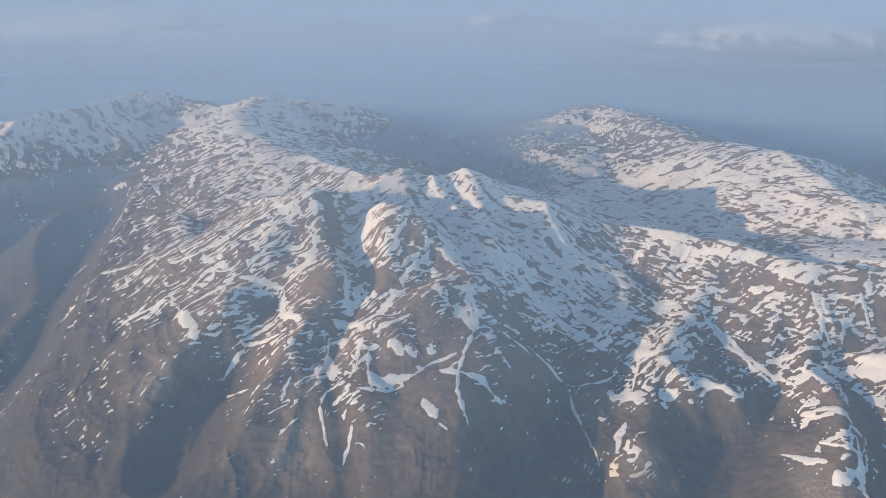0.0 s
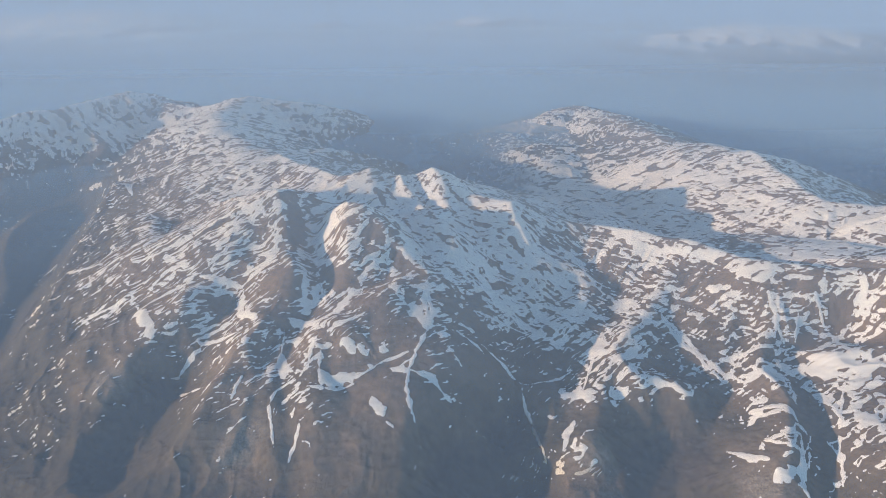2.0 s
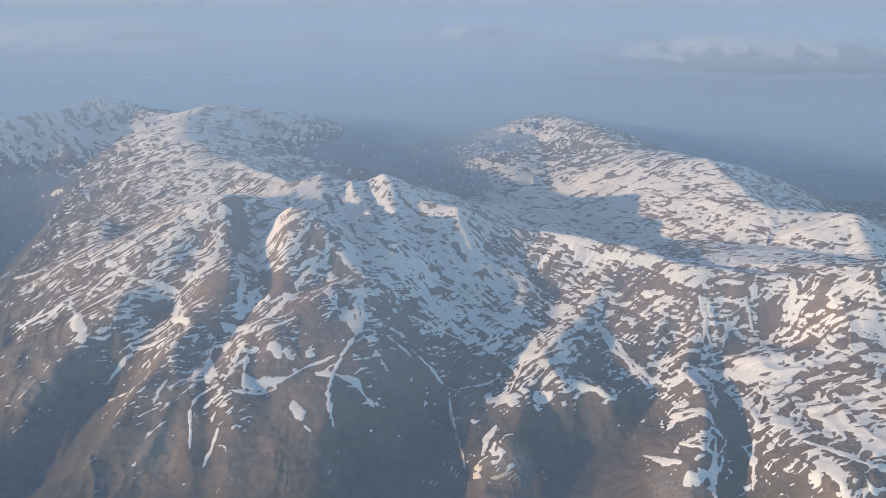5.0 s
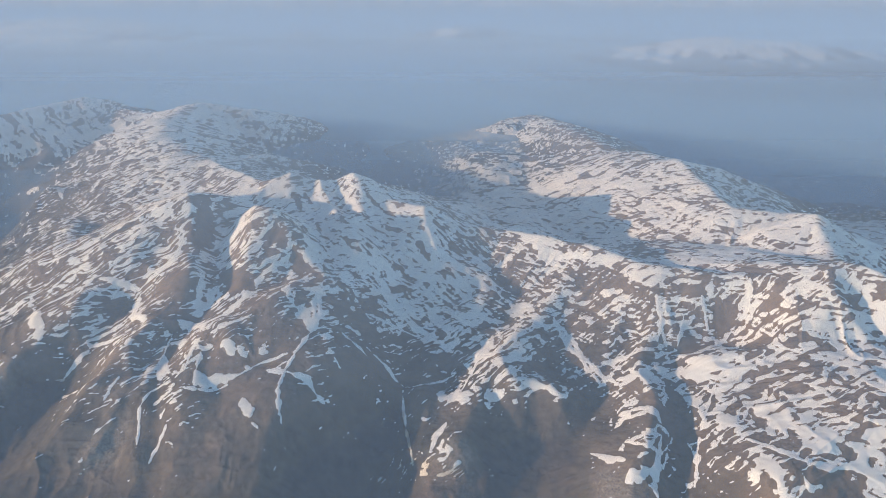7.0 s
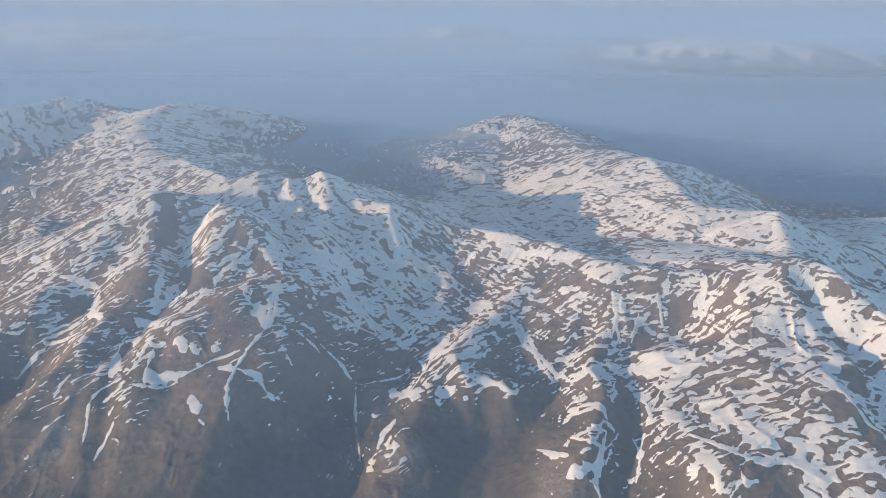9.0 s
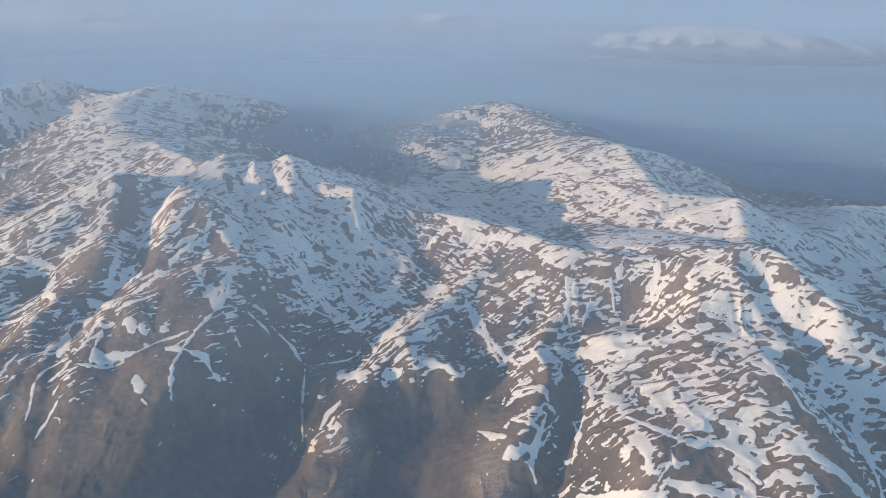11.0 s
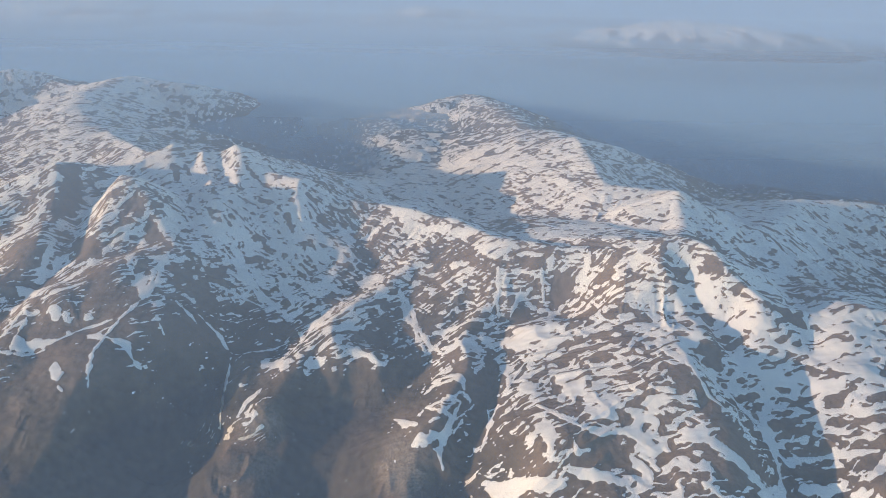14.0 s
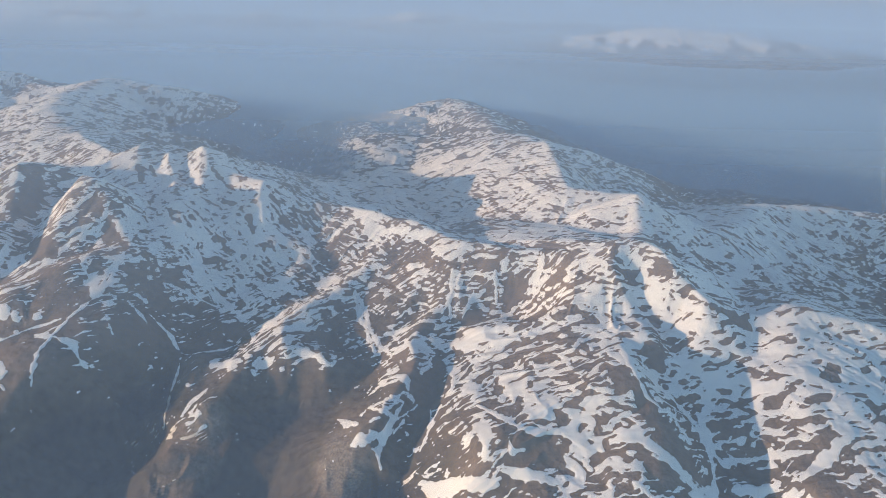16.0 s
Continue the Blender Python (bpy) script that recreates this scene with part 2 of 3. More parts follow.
valley(0.60, 0.75, 3, (10, 924, 303), (13, 895, 291), (24, 862, 280), (40, 835, 272))
valley(0.42, 0.42, 6, (240, 720, 243), (200, 650, 226), (155, 595, 213), (139, 505, 199), (115, 440, 176), (100, 380, 145), (90, 300, 100))
valley(0.55, 0.55, 6, (400, 560, 232), (362, 525, 217), (340, 480, 207), (305, 435, 195), (262, 395, 182), (240, 340, 145), (235, 260, 100))
valley(0.50, 0.65, 5, (500, 545, 230), (439, 530, 228), (414, 470, 218), (397, 400, 203), (386, 355, 188), (375, 310, 160), (360, 250, 120))
valley(0.50, 0.75, 5, (640, 540, 276), (650, 490, 255), (656, 440, 241), (667, 386, 227), (680, 323, 208), (685, 240, 150))
valley(0.75, 0.80, 5, (-118, 860, 284), (-138, 800, 274), (-132, 740, 264), (-114, 690, 256), (-100, 645, 248))
valley(0.60, 0.60, 5, (-98, 635, 246), (-112, 590, 236), (-122, 507, 226), (-106, 450, 214), (-91, 400, 198), (-80, 320, 140))
valley(0.40, 0.40, 10, (-750, 1160, 118), (-700, 950, 104), (-640, 750, 94), (-600, 550, 86), (-560, 350, 80))
valley(0.75, 0.75, 5, (272, 482, 216), (270, 455, 198), (264, 405, 184), (250, 340, 148))
valley(0.40, 0.40, 14, (-225, 620, 228), (-236, 555, 206), (-256, 520, 182), (-285, 440, 148))


def segment(X, Y, a, b):
    """Distance from a piece of a line in plan, on which side of it (-1 to 1), its height and the way along it."""
    dx, dy = b[0] - a[0], b[1] - a[1]
    n = math.hypot(dx, dy)
    f = np.clip(((X - a[0]) * dx + (Y - a[1]) * dy) / (n * n), 0, 1)
    d = np.hypot(X - a[0] - f * dx, Y - a[1] - f * dy)
    side = (dx * (Y - a[1]) - dy * (X - a[0])) / n / (d + 0.01)
    return d, np.clip(side, -1, 1), a[2] + f * (b[2] - a[2]), f * n


SWELLS = []


def swell(x, y, high, wide):
    """A broad knoll, or a hollow where high is negative."""
    SWELLS.append((x, y, high, wide))


# knolls and hollows
swell(462, 376, 6, 45)
swell(575, 400, 10, 55)
swell(585, 310, 10, 50)
swell(610, 505, -14, 22)
swell(660, 560, 10, 25)
swell(287, 555, 9, 30)
swell(440, 350, 8, 40)


def terrain(X, Y):
    """The height of the ground, how deep in a gully each place lies, and the number of its ridge."""
    wx = 7 * fractal(X / 90, Y / 90, 5, 11)
    wy = 7 * fractal(X / 90, Y / 90, 5, 23)
    X2, Y2 = X + wx, Y + wy
    low, high = Y.min() - 800, Y.max() + 800
    floor = 85 + 10 * fractal(X / 300, Y / 300, 4, 5) - 30 * np.clip((Y - 900) / 1200, 0, 1) + 330 * np.clip((Y - 6500) / 2600, 0, 1) ** 2
    k = 3.5
    acc = np.exp(floor / k)
    top, owner, gully = np.array(floor), np.full(X.shape, -1), np.zeros(X.shape)
    for i, (_, sl, sr, r, g, pts) in enumerate(RIDGES):
        if min(p[1] for p in pts) > high or max(p[1] for p in pts) < low:
            continue
        best, own_gully, run = np.full(X.shape, -200.0), np.zeros(X.shape), 0.0
        for a, b in zip(pts, pts[1:]):
            d, side, z, s = segment(X2, Y2, a, b)
            slope = 0.5 * (sl + sr) + 0.5 * (sl - sr) * side
            h = z - slope * (np.sqrt(d * d + r * r) - r) - 0.0003 * np.maximum(d - 150, 0) ** 2 * (Y < 2500)
            m = h > np.maximum(best, top) - 22
            if m.any():
                cut = ridged((s[m] + run) / 20 + 3.1 * i, d[m] / 90 + 7.7 * i, 3, 40 + i) - 0.55
                h[m] += g * cut * np.clip(d[m] / 36, 0, 2.2)
                win = m & (h > best)
                own_gully[win] = (-cut * np.clip(d[m] / 30, 0, 1))[win[m]]
            best = np.maximum(best, h)
            run += math.hypot(b[0] - a[0], b[1] - a[1])
        win = best > top
        owner[win], gully[win], top[win] = i, own_gully[win], best[win]
        acc = acc + np.exp(np.minimum(best, 400) / k)
    H = k * np.log(acc)
    for sl, sr, r, pts in VALLEYS:
        if min(p[1] for p in pts) > high or max(p[1] for p in pts) < low:
            continue
        wall = np.full(X.shape, 600.0)
        for a, b in zip(pts, pts[1:]):
            d, side, z, s = segment(X2, Y2, a, b)
            slope = 0.5 * (sl + sr) + 0.5 * (sl - sr) * side
            wall = np.minimum(wall, z + slope * (np.sqrt(d * d + r * r) - r) + 0.004 * d * d)
        H = -3 * np.log(np.exp(-(H - 300) / 3) + np.exp(-np.minimum(wall - 300, 300) / 3)) + 300
    for x, y, high, wide in SWELLS:
        if abs(y - Y.mean()) < 4 * wide + (Y.max() - Y.min()):
            H = H + high * np.exp(-((X - x) ** 2 + (Y - y) ** 2) / (2 * wide * wide))
    rough = 0.45 + 0.55 * np.clip((H - 110) / 80, 0, 1)
    low_land = np.clip((238 - H) / 50, 0, 1) * np.clip((H - 90) / 30, 0, 1)
    H = H + 9 * low_land * (ridged(X / 58 + 0.3 * fractal(X / 40, Y / 40, 2, 61), Y / 58, 4, 64, 0.5) - 0.62)
    H = H - 2 + rough * (4.2 * fractal(X / 48, Y / 48, 6, 71, 0.42) + (0.8 - 0.5 * np.clip((Y - 950) / 350, 0, 1)) * (ridged(X / 14, Y / 14, 4, 81, 0.6) - 0.5))
    return H, gully, owner


# ---------------------------------------------------------------- where the snow lies
SNOW_LINES = []


def drift(width, *pts):
    """A gully, hollow or ledge filled with snow, along a line in plan."""
    SNOW_LINES.append((1, width, pts))


def bare(width, *pts):
    """A rib or face left without snow, along a line in plan."""
    SNOW_LINES.append((-1, width, pts))


# gullies, ledges and hollows with snow
bare(22.7, (579, 413), (587, 402))
bare(25.2, (604, 355), (616, 330))
bare(11.7, (487, 336), (510, 330))
bare(9.7, (550, 442), (562, 438))
bare(7.0, (473, 420), (473, 410))
bare(5.8, (521, 416), (536, 410))
bare(24.7, (424, 468), (398, 390))
bare(42.2, (234, 451), (283, 446))
bare(40.2, (193, 434), (215, 411))
bare(21.3, (390, 527), (411, 528))
bare(19.3, (416, 450), (402, 415))
bare(14.2, (392, 644), (410, 634))
bare(17.8, (503, 587), (510, 566))
bare(35.4, (-148, 659), (-174, 637))
bare(26.0, (-88, 653), (-76, 636))
bare(25.1, (0, 558), (5, 526))
bare(37.7, (71, 492), (102, 461))
bare(40.2, (-65, 428), (-3, 412))
bare(24.4, (52, 603), (70, 589))
bare(19.4, (64, 530), (87, 508))
bare(21.1, (626, 455), (631, 431))
drift(6.9, (40, 631), (31, 612), (38, 581), (33, 548))
drift(4.3, (33, 548), (22, 519), (15, 496))
drift(12.5, (5, 610), (20, 579), (31, 556))
drift(3.3, (15, 496), (13, 471), (19, 447), (23, 435))
drift(6.1, (-4, 498), (13, 493))
drift(4.1, (17, 494), (39, 488), (48, 476), (58, 470))
drift(9.2, (-21, 462), (-9, 444))
drift(3.6, (-5, 436), (2, 430))
drift(8.5, (-80, 500), (-68, 488), (-47, 490), (-33, 492))
drift(2.0, (-33, 492), (-14, 508), (13, 517))
drift(1.4, (-89, 480), (-61, 476), (-42, 483))
drift(8.8, (-59, 534), (-44, 517))
drift(7.3, (-41, 527), (-31, 515))
drift(7.3, (-18, 524), (-9, 520))
drift(4.2, (-29, 504), (-24, 501))
drift(4.4, (-94, 538), (-93, 508), (-100, 496))
drift(2.1, (-82, 525), (-80, 500))
drift(10.3, (-130, 538), (-116, 502))
drift(2.3, (-134, 576), (-129, 539))
drift(1.4, (-105, 495), (-122, 484), (-126, 466), (-111, 419))
drift(3.4, (-98, 480), (-113, 470))
drift(3.7, (-99, 460), (-100, 451))
drift(3.3, (-91, 443), (-92, 424), (-95, 407))
drift(4.1, (-94, 465), (-87, 463))
drift(13.2, (-129, 590), (-96, 578), (-71, 595), (-51, 649), (-38, 665))
drift(4.6, (-77, 551), (-53, 564), (-35, 574))
drift(8.4, (-124, 618), (-99, 624))
drift(2.1, (-124, 661), (-120, 620))
drift(4.1, (-103, 651), (-95, 623))
drift(7.6, (-211, 655), (-193, 608), (-171, 594))
drift(2.5, (-225, 652), (-219, 625))
drift(10.2, (-174, 766), (-173, 725), (-181, 691), (-209, 676))
drift(7.8, (40, 742), (55, 717))
drift(8.6, (70, 568), (84, 560))
drift(6.5, (46, 545), (57, 546))
drift(1.2, (55, 526), (70, 507))
drift(1.8, (94, 544), (116, 533), (136, 514))
drift(1.2, (66, 556), (95, 532))
drift(4.7, (103, 654), (130, 628), (153, 606), (175, 580))
drift(1.6, (74, 623), (94, 592))
drift(1.7, (136, 509), (137, 485), (142, 453), (149, 419))
drift(1.8, (138, 513), (165, 511), (192, 530))
drift(9.7, (248, 495), (267, 498), (281, 490), (297, 478), (317, 475))
drift(8.6, (224, 481), (243, 488))
drift(13.3, (175, 492), (205, 478))
drift(5.9, (181, 454), (173, 442), (165, 424))
drift(6.2, (159, 416), (163, 411))
drift(19.3, (269, 641), (294, 627))
drift(20.2, (417, 635), (434, 638), (460, 625))
drift(14.1, (379, 633), (394, 626))
drift(13.9, (386, 609), (404, 611))
drift(10.1, (299, 778), (328, 737), (370, 701), (404, 682))
drift(5.0, (221, 760), (244, 714))
drift(4.7, (320, 602), (334, 567), (338, 531), (348, 503))
drift(4.7, (366, 535), (370, 520))
drift(3.9, (388, 531), (415, 534))
drift(2.4, (461, 576), (445, 544))
drift(5.3, (542, 599), (528, 569))
drift(4.1, (512, 560), (461, 526), (441, 533))
drift(2.4, (429, 567), (432, 542))
drift(7.2, (359, 443), (375, 442), (390, 438), (397, 421))
drift(3.4, (397, 421), (384, 399), (374, 382))
drift(3.7, (349, 412), (363, 396), (378, 412))
drift(4.1, (319, 414), (332, 392))
drift(7.6, (366, 501), (389, 495), (416, 492), (397, 462))
drift(3.6, (456, 473), (433, 438), (407, 393))
drift(2.1, (420, 468), (409, 458))
drift(19.1, (412, 509), (454, 499), (490, 482))
drift(6.7, (450, 394), (480, 360), (511, 343), (527, 340), (538, 323))
drift(8.4, (477, 324), (509, 315))
drift(9.7, (401, 337), (435, 321), (462, 317))
drift(8.6, (453, 373), (452, 332))
drift(7.1, (575, 349), (595, 331), (630, 316))
drift(1.6, (596, 429), (598, 387))
drift(9.3, (656, 389), (651, 359), (665, 341))
drift(3.3, (-209, 658), (-193, 609), (-168, 590))
drift(4.2, (-265, 658), (-214, 655))
drift(9.0, (-323, 629), (-293, 588))
drift(20.5, (-247, 997), (-243, 871))
drift(22.0, (-1735, 2462), (-1136, 1516))
drift(11.2, (-1091, 1485), (-1047, 1437), (-1021, 1376))
drift(24.8, (-1589, 2558), (-972, 1642))
drift(48.6, (-595, 1619), (-479, 1463))
drift(30.0, (368, 1752), (475, 1525))
drift(7.1, (-788, 1336), (-754, 1347))
drift(6.8, (-613, 1174), (-559, 1090))
drift(16.9, (643, 555), (663, 504), (687, 469))
drift(29.5, (760, 485), (804, 492))
# snow and bare ground in detail
bare(27.3, (601, 366), (624, 322))
bare(22.1, (593, 399), (606, 358))
bare(22.4, (575, 414), (584, 395))
bare(17.9, (583, 332), (599, 308))
drift(6.4, (572, 352), (597, 332), (624, 310))
drift(2.8, (590, 437), (595, 406), (600, 385), (611, 373))
drift(4.1, (607, 413), (632, 405), (649, 378), (650, 362))
drift(4.1, (568, 307), (584, 294))
drift(8.3, (696, 438), (673, 410), (655, 379), (653, 354), (646, 327), (634, 307))
drift(10.0, (643, 462), (662, 439), (679, 426))
bare(14.9, (698, 498), (729, 493), (746, 481))
bare(8.0, (681, 505), (694, 503))
bare(10.6, (780, 575), (800, 534))
drift(4.3, (778, 560), (749, 493), (746, 478))
drift(30.4, (657, 536), (674, 498), (696, 475))
drift(20.5, (626, 576), (645, 556))
drift(20.1, (706, 544), (747, 553))
bare(7.6, (628, 611), (724, 661), (740, 591))
bare(13.6, (663, 558), (671, 536))
bare(5.3, (591, 544), (566, 544), (540, 556))
drift(41.7, (757, 473), (824, 448))
drift(33.3, (715, 431), (770, 426), (816, 425))
bare(12.2, (781, 415), (807, 430))
bare(8.4, (751, 387), (780, 396))
bare(25.7, (717, 333), (766, 347))
bare(27.3, (720, 314), (742, 307))
drift(6.1, (715, 321), (753, 341), (772, 352))
drift(5.4, (664, 349), (709, 345), (735, 343))
drift(8.1, (660, 319), (698, 321))
bare(5.0, (687, 397), (718, 404))
bare(6.0, (675, 364), (700, 376))
bare(5.3, (681, 341), (699, 342))
bare(5.0, (726, 371), (758, 368))
bare(4.5, (724, 418), (754, 417))
drift(23.5, (447, 517), (490, 484), (550, 492))
drift(25.1, (474, 451), (495, 389), (514, 362))
drift(17.0, (437, 415), (457, 446))
drift(15.6, (522, 352), (543, 338))
drift(13.9, (543, 380), (564, 368))
drift(6.2, (559, 330), (561, 315))
bare(34.4, (417, 490), (403, 425), (393, 375))
bare(24.3, (336, 486), (309, 446))
bare(29.9, (302, 522), (276, 533))
drift(7.5, (356, 454), (381, 447), (386, 429))
drift(7.0, (347, 438), (364, 449))
drift(6.7, (351, 410), (382, 414))
drift(5.4, (382, 413), (369, 384), (361, 365), (364, 353))
drift(5.6, (318, 416), (341, 389))
drift(6.4, (338, 370), (359, 378))
drift(7.4, (366, 491), (403, 503))
drift(4.1, (398, 455), (409, 475))
drift(4.6, (424, 475), (433, 445), (427, 421))
drift(3.3, (407, 425), (409, 393), (398, 368))
bare(23.4, (468, 348), (509, 336), (530, 321))
drift(7.0, (466, 325), (488, 322), (505, 314))
drift(2.5, (473, 348), (474, 337), (486, 340))
drift(6.1, (519, 336), (530, 322), (517, 307))
drift(5.1, (398, 341), (456, 317))
bare(6.0, (446, 356), (443, 326))
bare(7.5, (420, 392), (449, 385))
bare(5.2, (415, 358), (436, 351))
bare(16.2, (553, 448), (562, 435))
drift(4.7, (555, 447), (558, 440))
bare(11.6, (512, 446), (531, 446))
bare(7.8, (525, 412), (545, 410))
bare(8.3, (472, 432), (470, 405))
bare(6.4, (488, 398), (486, 381))
bare(7.5, (527, 377), (544, 385))
bare(6.2, (521, 348), (522, 339))
bare(6.3, (554, 346), (556, 336))
bare(9.1, (492, 346), (498, 339))
bare(6.3, (547, 354), (553, 360))
bare(5.3, (433, 377), (419, 377))
bare(7.3, (519, 481), (541, 480))
bare(10.1, (555, 518), (575, 501))
drift(41.2, (-175, 952), (-76, 886), (-18, 838))
drift(33.2, (-59, 896), (6, 765), (72, 695))
drift(33.4, (36, 812), (87, 783))
drift(19.7, (-6, 736), (36, 676))
drift(18.8, (-70, 909), (-98, 909))
drift(26.2, (86, 881), (120, 808))
bare(30.3, (-171, 829), (-154, 772), (-150, 706))
bare(34.0, (-51, 739), (-28, 702))
drift(7.5, (-113, 783), (-135, 745))
drift(9.1, (-61, 702), (-77, 681))
drift(7.7, (-132, 717), (-79, 673))
drift(8.8, (-29, 676), (-45, 658))
drift(6.8, (-90, 783), (-117, 821))
bare(34.0, (-103, 675), (-56, 638))
bare(32.4, (-138, 650), (-145, 616))
bare(26.8, (-41, 592), (-15, 574))
drift(4.4, (-124, 665), (-117, 618))
drift(9.6, (-105, 656), (-107, 623))
drift(6.5, (-121, 614), (-105, 620))
drift(59.6, (-552, 1514), (-410, 1279))
drift(29.3, (-433, 1255), (-356, 1245))
drift(27.4, (-300, 1107), (-231, 1058))
drift(18.7, (-211, 1019), (-139, 971))
drift(17.5, (-229, 798), (-204, 783))
drift(6.2, (31, 736), (57, 708))
bare(10.9, (45, 746), (60, 721))
drift(5.0, (151, 825), (163, 816), (160, 771), (180, 741))
drift(16.3, (15, 915), (27, 883), (62, 836))
drift(10.0, (-19, 903), (-2, 860))
drift(8.6, (102, 677), (116, 636), (149, 603))
drift(6.0, (-15, 623), (17, 579), (30, 551))
drift(6.7, (32, 636), (29, 599), (37, 552))
bare(8.0, (147, 762), (165, 726))
drift(13.5, (289, 800), (326, 750))
drift(9.7, (221, 759), (248, 724))
drift(13.3, (269, 649), (278, 624))
drift(8.6, (214, 624), (254, 612))
drift(5.7, (-72, 752), (-101, 750), (-125, 737))
drift(4.7, (-48, 744), (-63, 716), (-88, 699))
drift(6.7, (-48, 673), (-30, 688))
drift(5.2, (-16, 696), (-21, 679))
bare(8.0, (-83, 743), (-112, 735))
bare(9.2, (-42, 726), (-53, 697))
bare(11.9, (-16, 704), (2, 659))
drift(5.7, (3, 644), (38, 654))
bare(4.2, (-9, 828), (5, 776))
bare(4.6, (-21, 870), (-37, 892))
bare(4.5, (-49, 882), (-37, 852))
bare(5.0, (32, 813), (37, 786))
bare(4.6, (56, 725), (72, 714))
bare(4.2, (70, 803), (95, 794))
bare(5.3, (86, 858), (108, 832))
bare(7.2, (64, 880), (86, 858))
drift(7.6, (42, 697), (102, 711))
bare(7.7, (118, 719), (140, 691))
bare(16.5, (95, 639), (75, 581))
bare(13.6, (13, 616), (9, 591))
bare(17.4, (47, 612), (62, 576))
bare(5.8, (0, 679), (32, 642))
drift(3.4, (88, 602), (149, 594))
drift(3.5, (159, 644), (189, 590))
drift(3.8, (141, 714), (167, 650))
drift(10.8, (-336, 641), (-314, 604))
drift(11.1, (-304, 597), (-294, 584))
drift(3.9, (-335, 643), (-310, 659), (-274, 673))
drift(7.7, (-267, 681), (-223, 666), (-207, 660))
drift(6.5, (-208, 660), (-196, 611), (-176, 593))
drift(4.5, (-219, 655), (-219, 629))
bare(34.1, (-242, 639), (-213, 619))
drift(9.2, (-172, 735), (-173, 692), (-206, 661))
drift(9.1, (-181, 685), (-164, 684))
drift(5.6, (-240, 583), (-188, 576))
drift(4.3, (-251, 550), (-236, 575))
drift(4.1, (-246, 525), (-216, 515))
drift(3.1, (-168, 478), (-163, 504))
drift(5.7, (-131, 529), (-117, 499))
drift(5.6, (-259, 696), (-241, 722))
drift(10.1, (-334, 736), (-318, 723))
drift(5.0, (-565, 827), (-511, 808), (-456, 784))
drift(4.4, (-431, 702), (-419, 721))
drift(4.2, (-434, 659), (-392, 666), (-362, 672))
drift(3.8, (-520, 737), (-503, 742))
drift(6.2, (-494, 915), (-409, 882))
drift(5.6, (-492, 960), (-463, 991))
drift(4.4, (-389, 747), (-345, 745))
drift(12.7, (-283, 915), (-230, 786))
drift(4.5, (-262, 628), (-262, 651))
drift(3.7, (-241, 621), (-235, 611))
drift(14.0, (-1061, 1402), (-1061, 1489))
drift(10.1, (-1042, 1420), (-1009, 1388), (-977, 1313))
drift(7.2, (-732, 1240), (-694, 1232))
drift(7.5, (-587, 1142), (-551, 1083))
drift(6.1, (-478, 1061), (-501, 1137), (-463, 1129))
drift(11.8, (-960, 1751), (-952, 1814))
drift(9.7, (-979, 1307), (-960, 1310))
drift(5.0, (-1020, 1435), (-948, 1422), (-879, 1391))
drift(5.1, (-1034, 1512), (-930, 1465), (-832, 1409))
drift(5.2, (-1015, 1527), (-942, 1517), (-845, 1463))
drift(5.2, (-908, 1569), (-835, 1490))
drift(5.0, (-868, 1545), (-786, 1517), (-726, 1418))
drift(5.0, (-882, 1669), (-744, 1556), (-609, 1377))
drift(5.5, (-980, 1720), (-886, 1555))
drift(5.0, (-835, 1708), (-692, 1585), (-551, 1376))
drift(28.3, (370, 1872), (529, 1664))
drift(16.6, (383, 1183), (469, 1091))
drift(30.7, (627, 772), (684, 720))
drift(21.8, (543, 702), (660, 669))
drift(17.4, (581, 1040), (605, 964))
bare(18.8, (205, 1560), (298, 1565))
bare(19.8, (414, 1634), (384, 1650))
drift(6.5, (991, 814), (1033, 805), (1097, 814))
drift(4.2, (1058, 807), (1026, 743))
drift(3.2, (1033, 805), (1003, 758))
drift(7.2, (854, 677), (900, 697))
drift(8.8, (997, 845), (1078, 852))
bare(27.8, (255, 464), (302, 466))
bare(24.4, (288, 448), (325, 482))
bare(24.6, (421, 480), (404, 408))
bare(24.4, (97, 490), (130, 434))
bare(29.9, (15, 428), (80, 438))
bare(24.0, (-56, 432), (-3, 396))
bare(13.2, (379, 650), (403, 634))
bare(11.5, (458, 611), (479, 594))
bare(10.7, (348, 557), (371, 544))
drift(5.8, (412, 631), (437, 634), (454, 621))
drift(4.2, (435, 600), (433, 567), (422, 547))
drift(4.3, (486, 593), (486, 563))
drift(5.1, (544, 602), (534, 577), (526, 569))
drift(9.2, (356, 530), (393, 533))
drift(8.6, (271, 638), (282, 611))
drift(5.4, (316, 607), (327, 562), (357, 505))
drift(3.9, (232, 578), (217, 537), (198, 493))
drift(8.6, (174, 495), (210, 484))
drift(5.2, (157, 411), (163, 404))


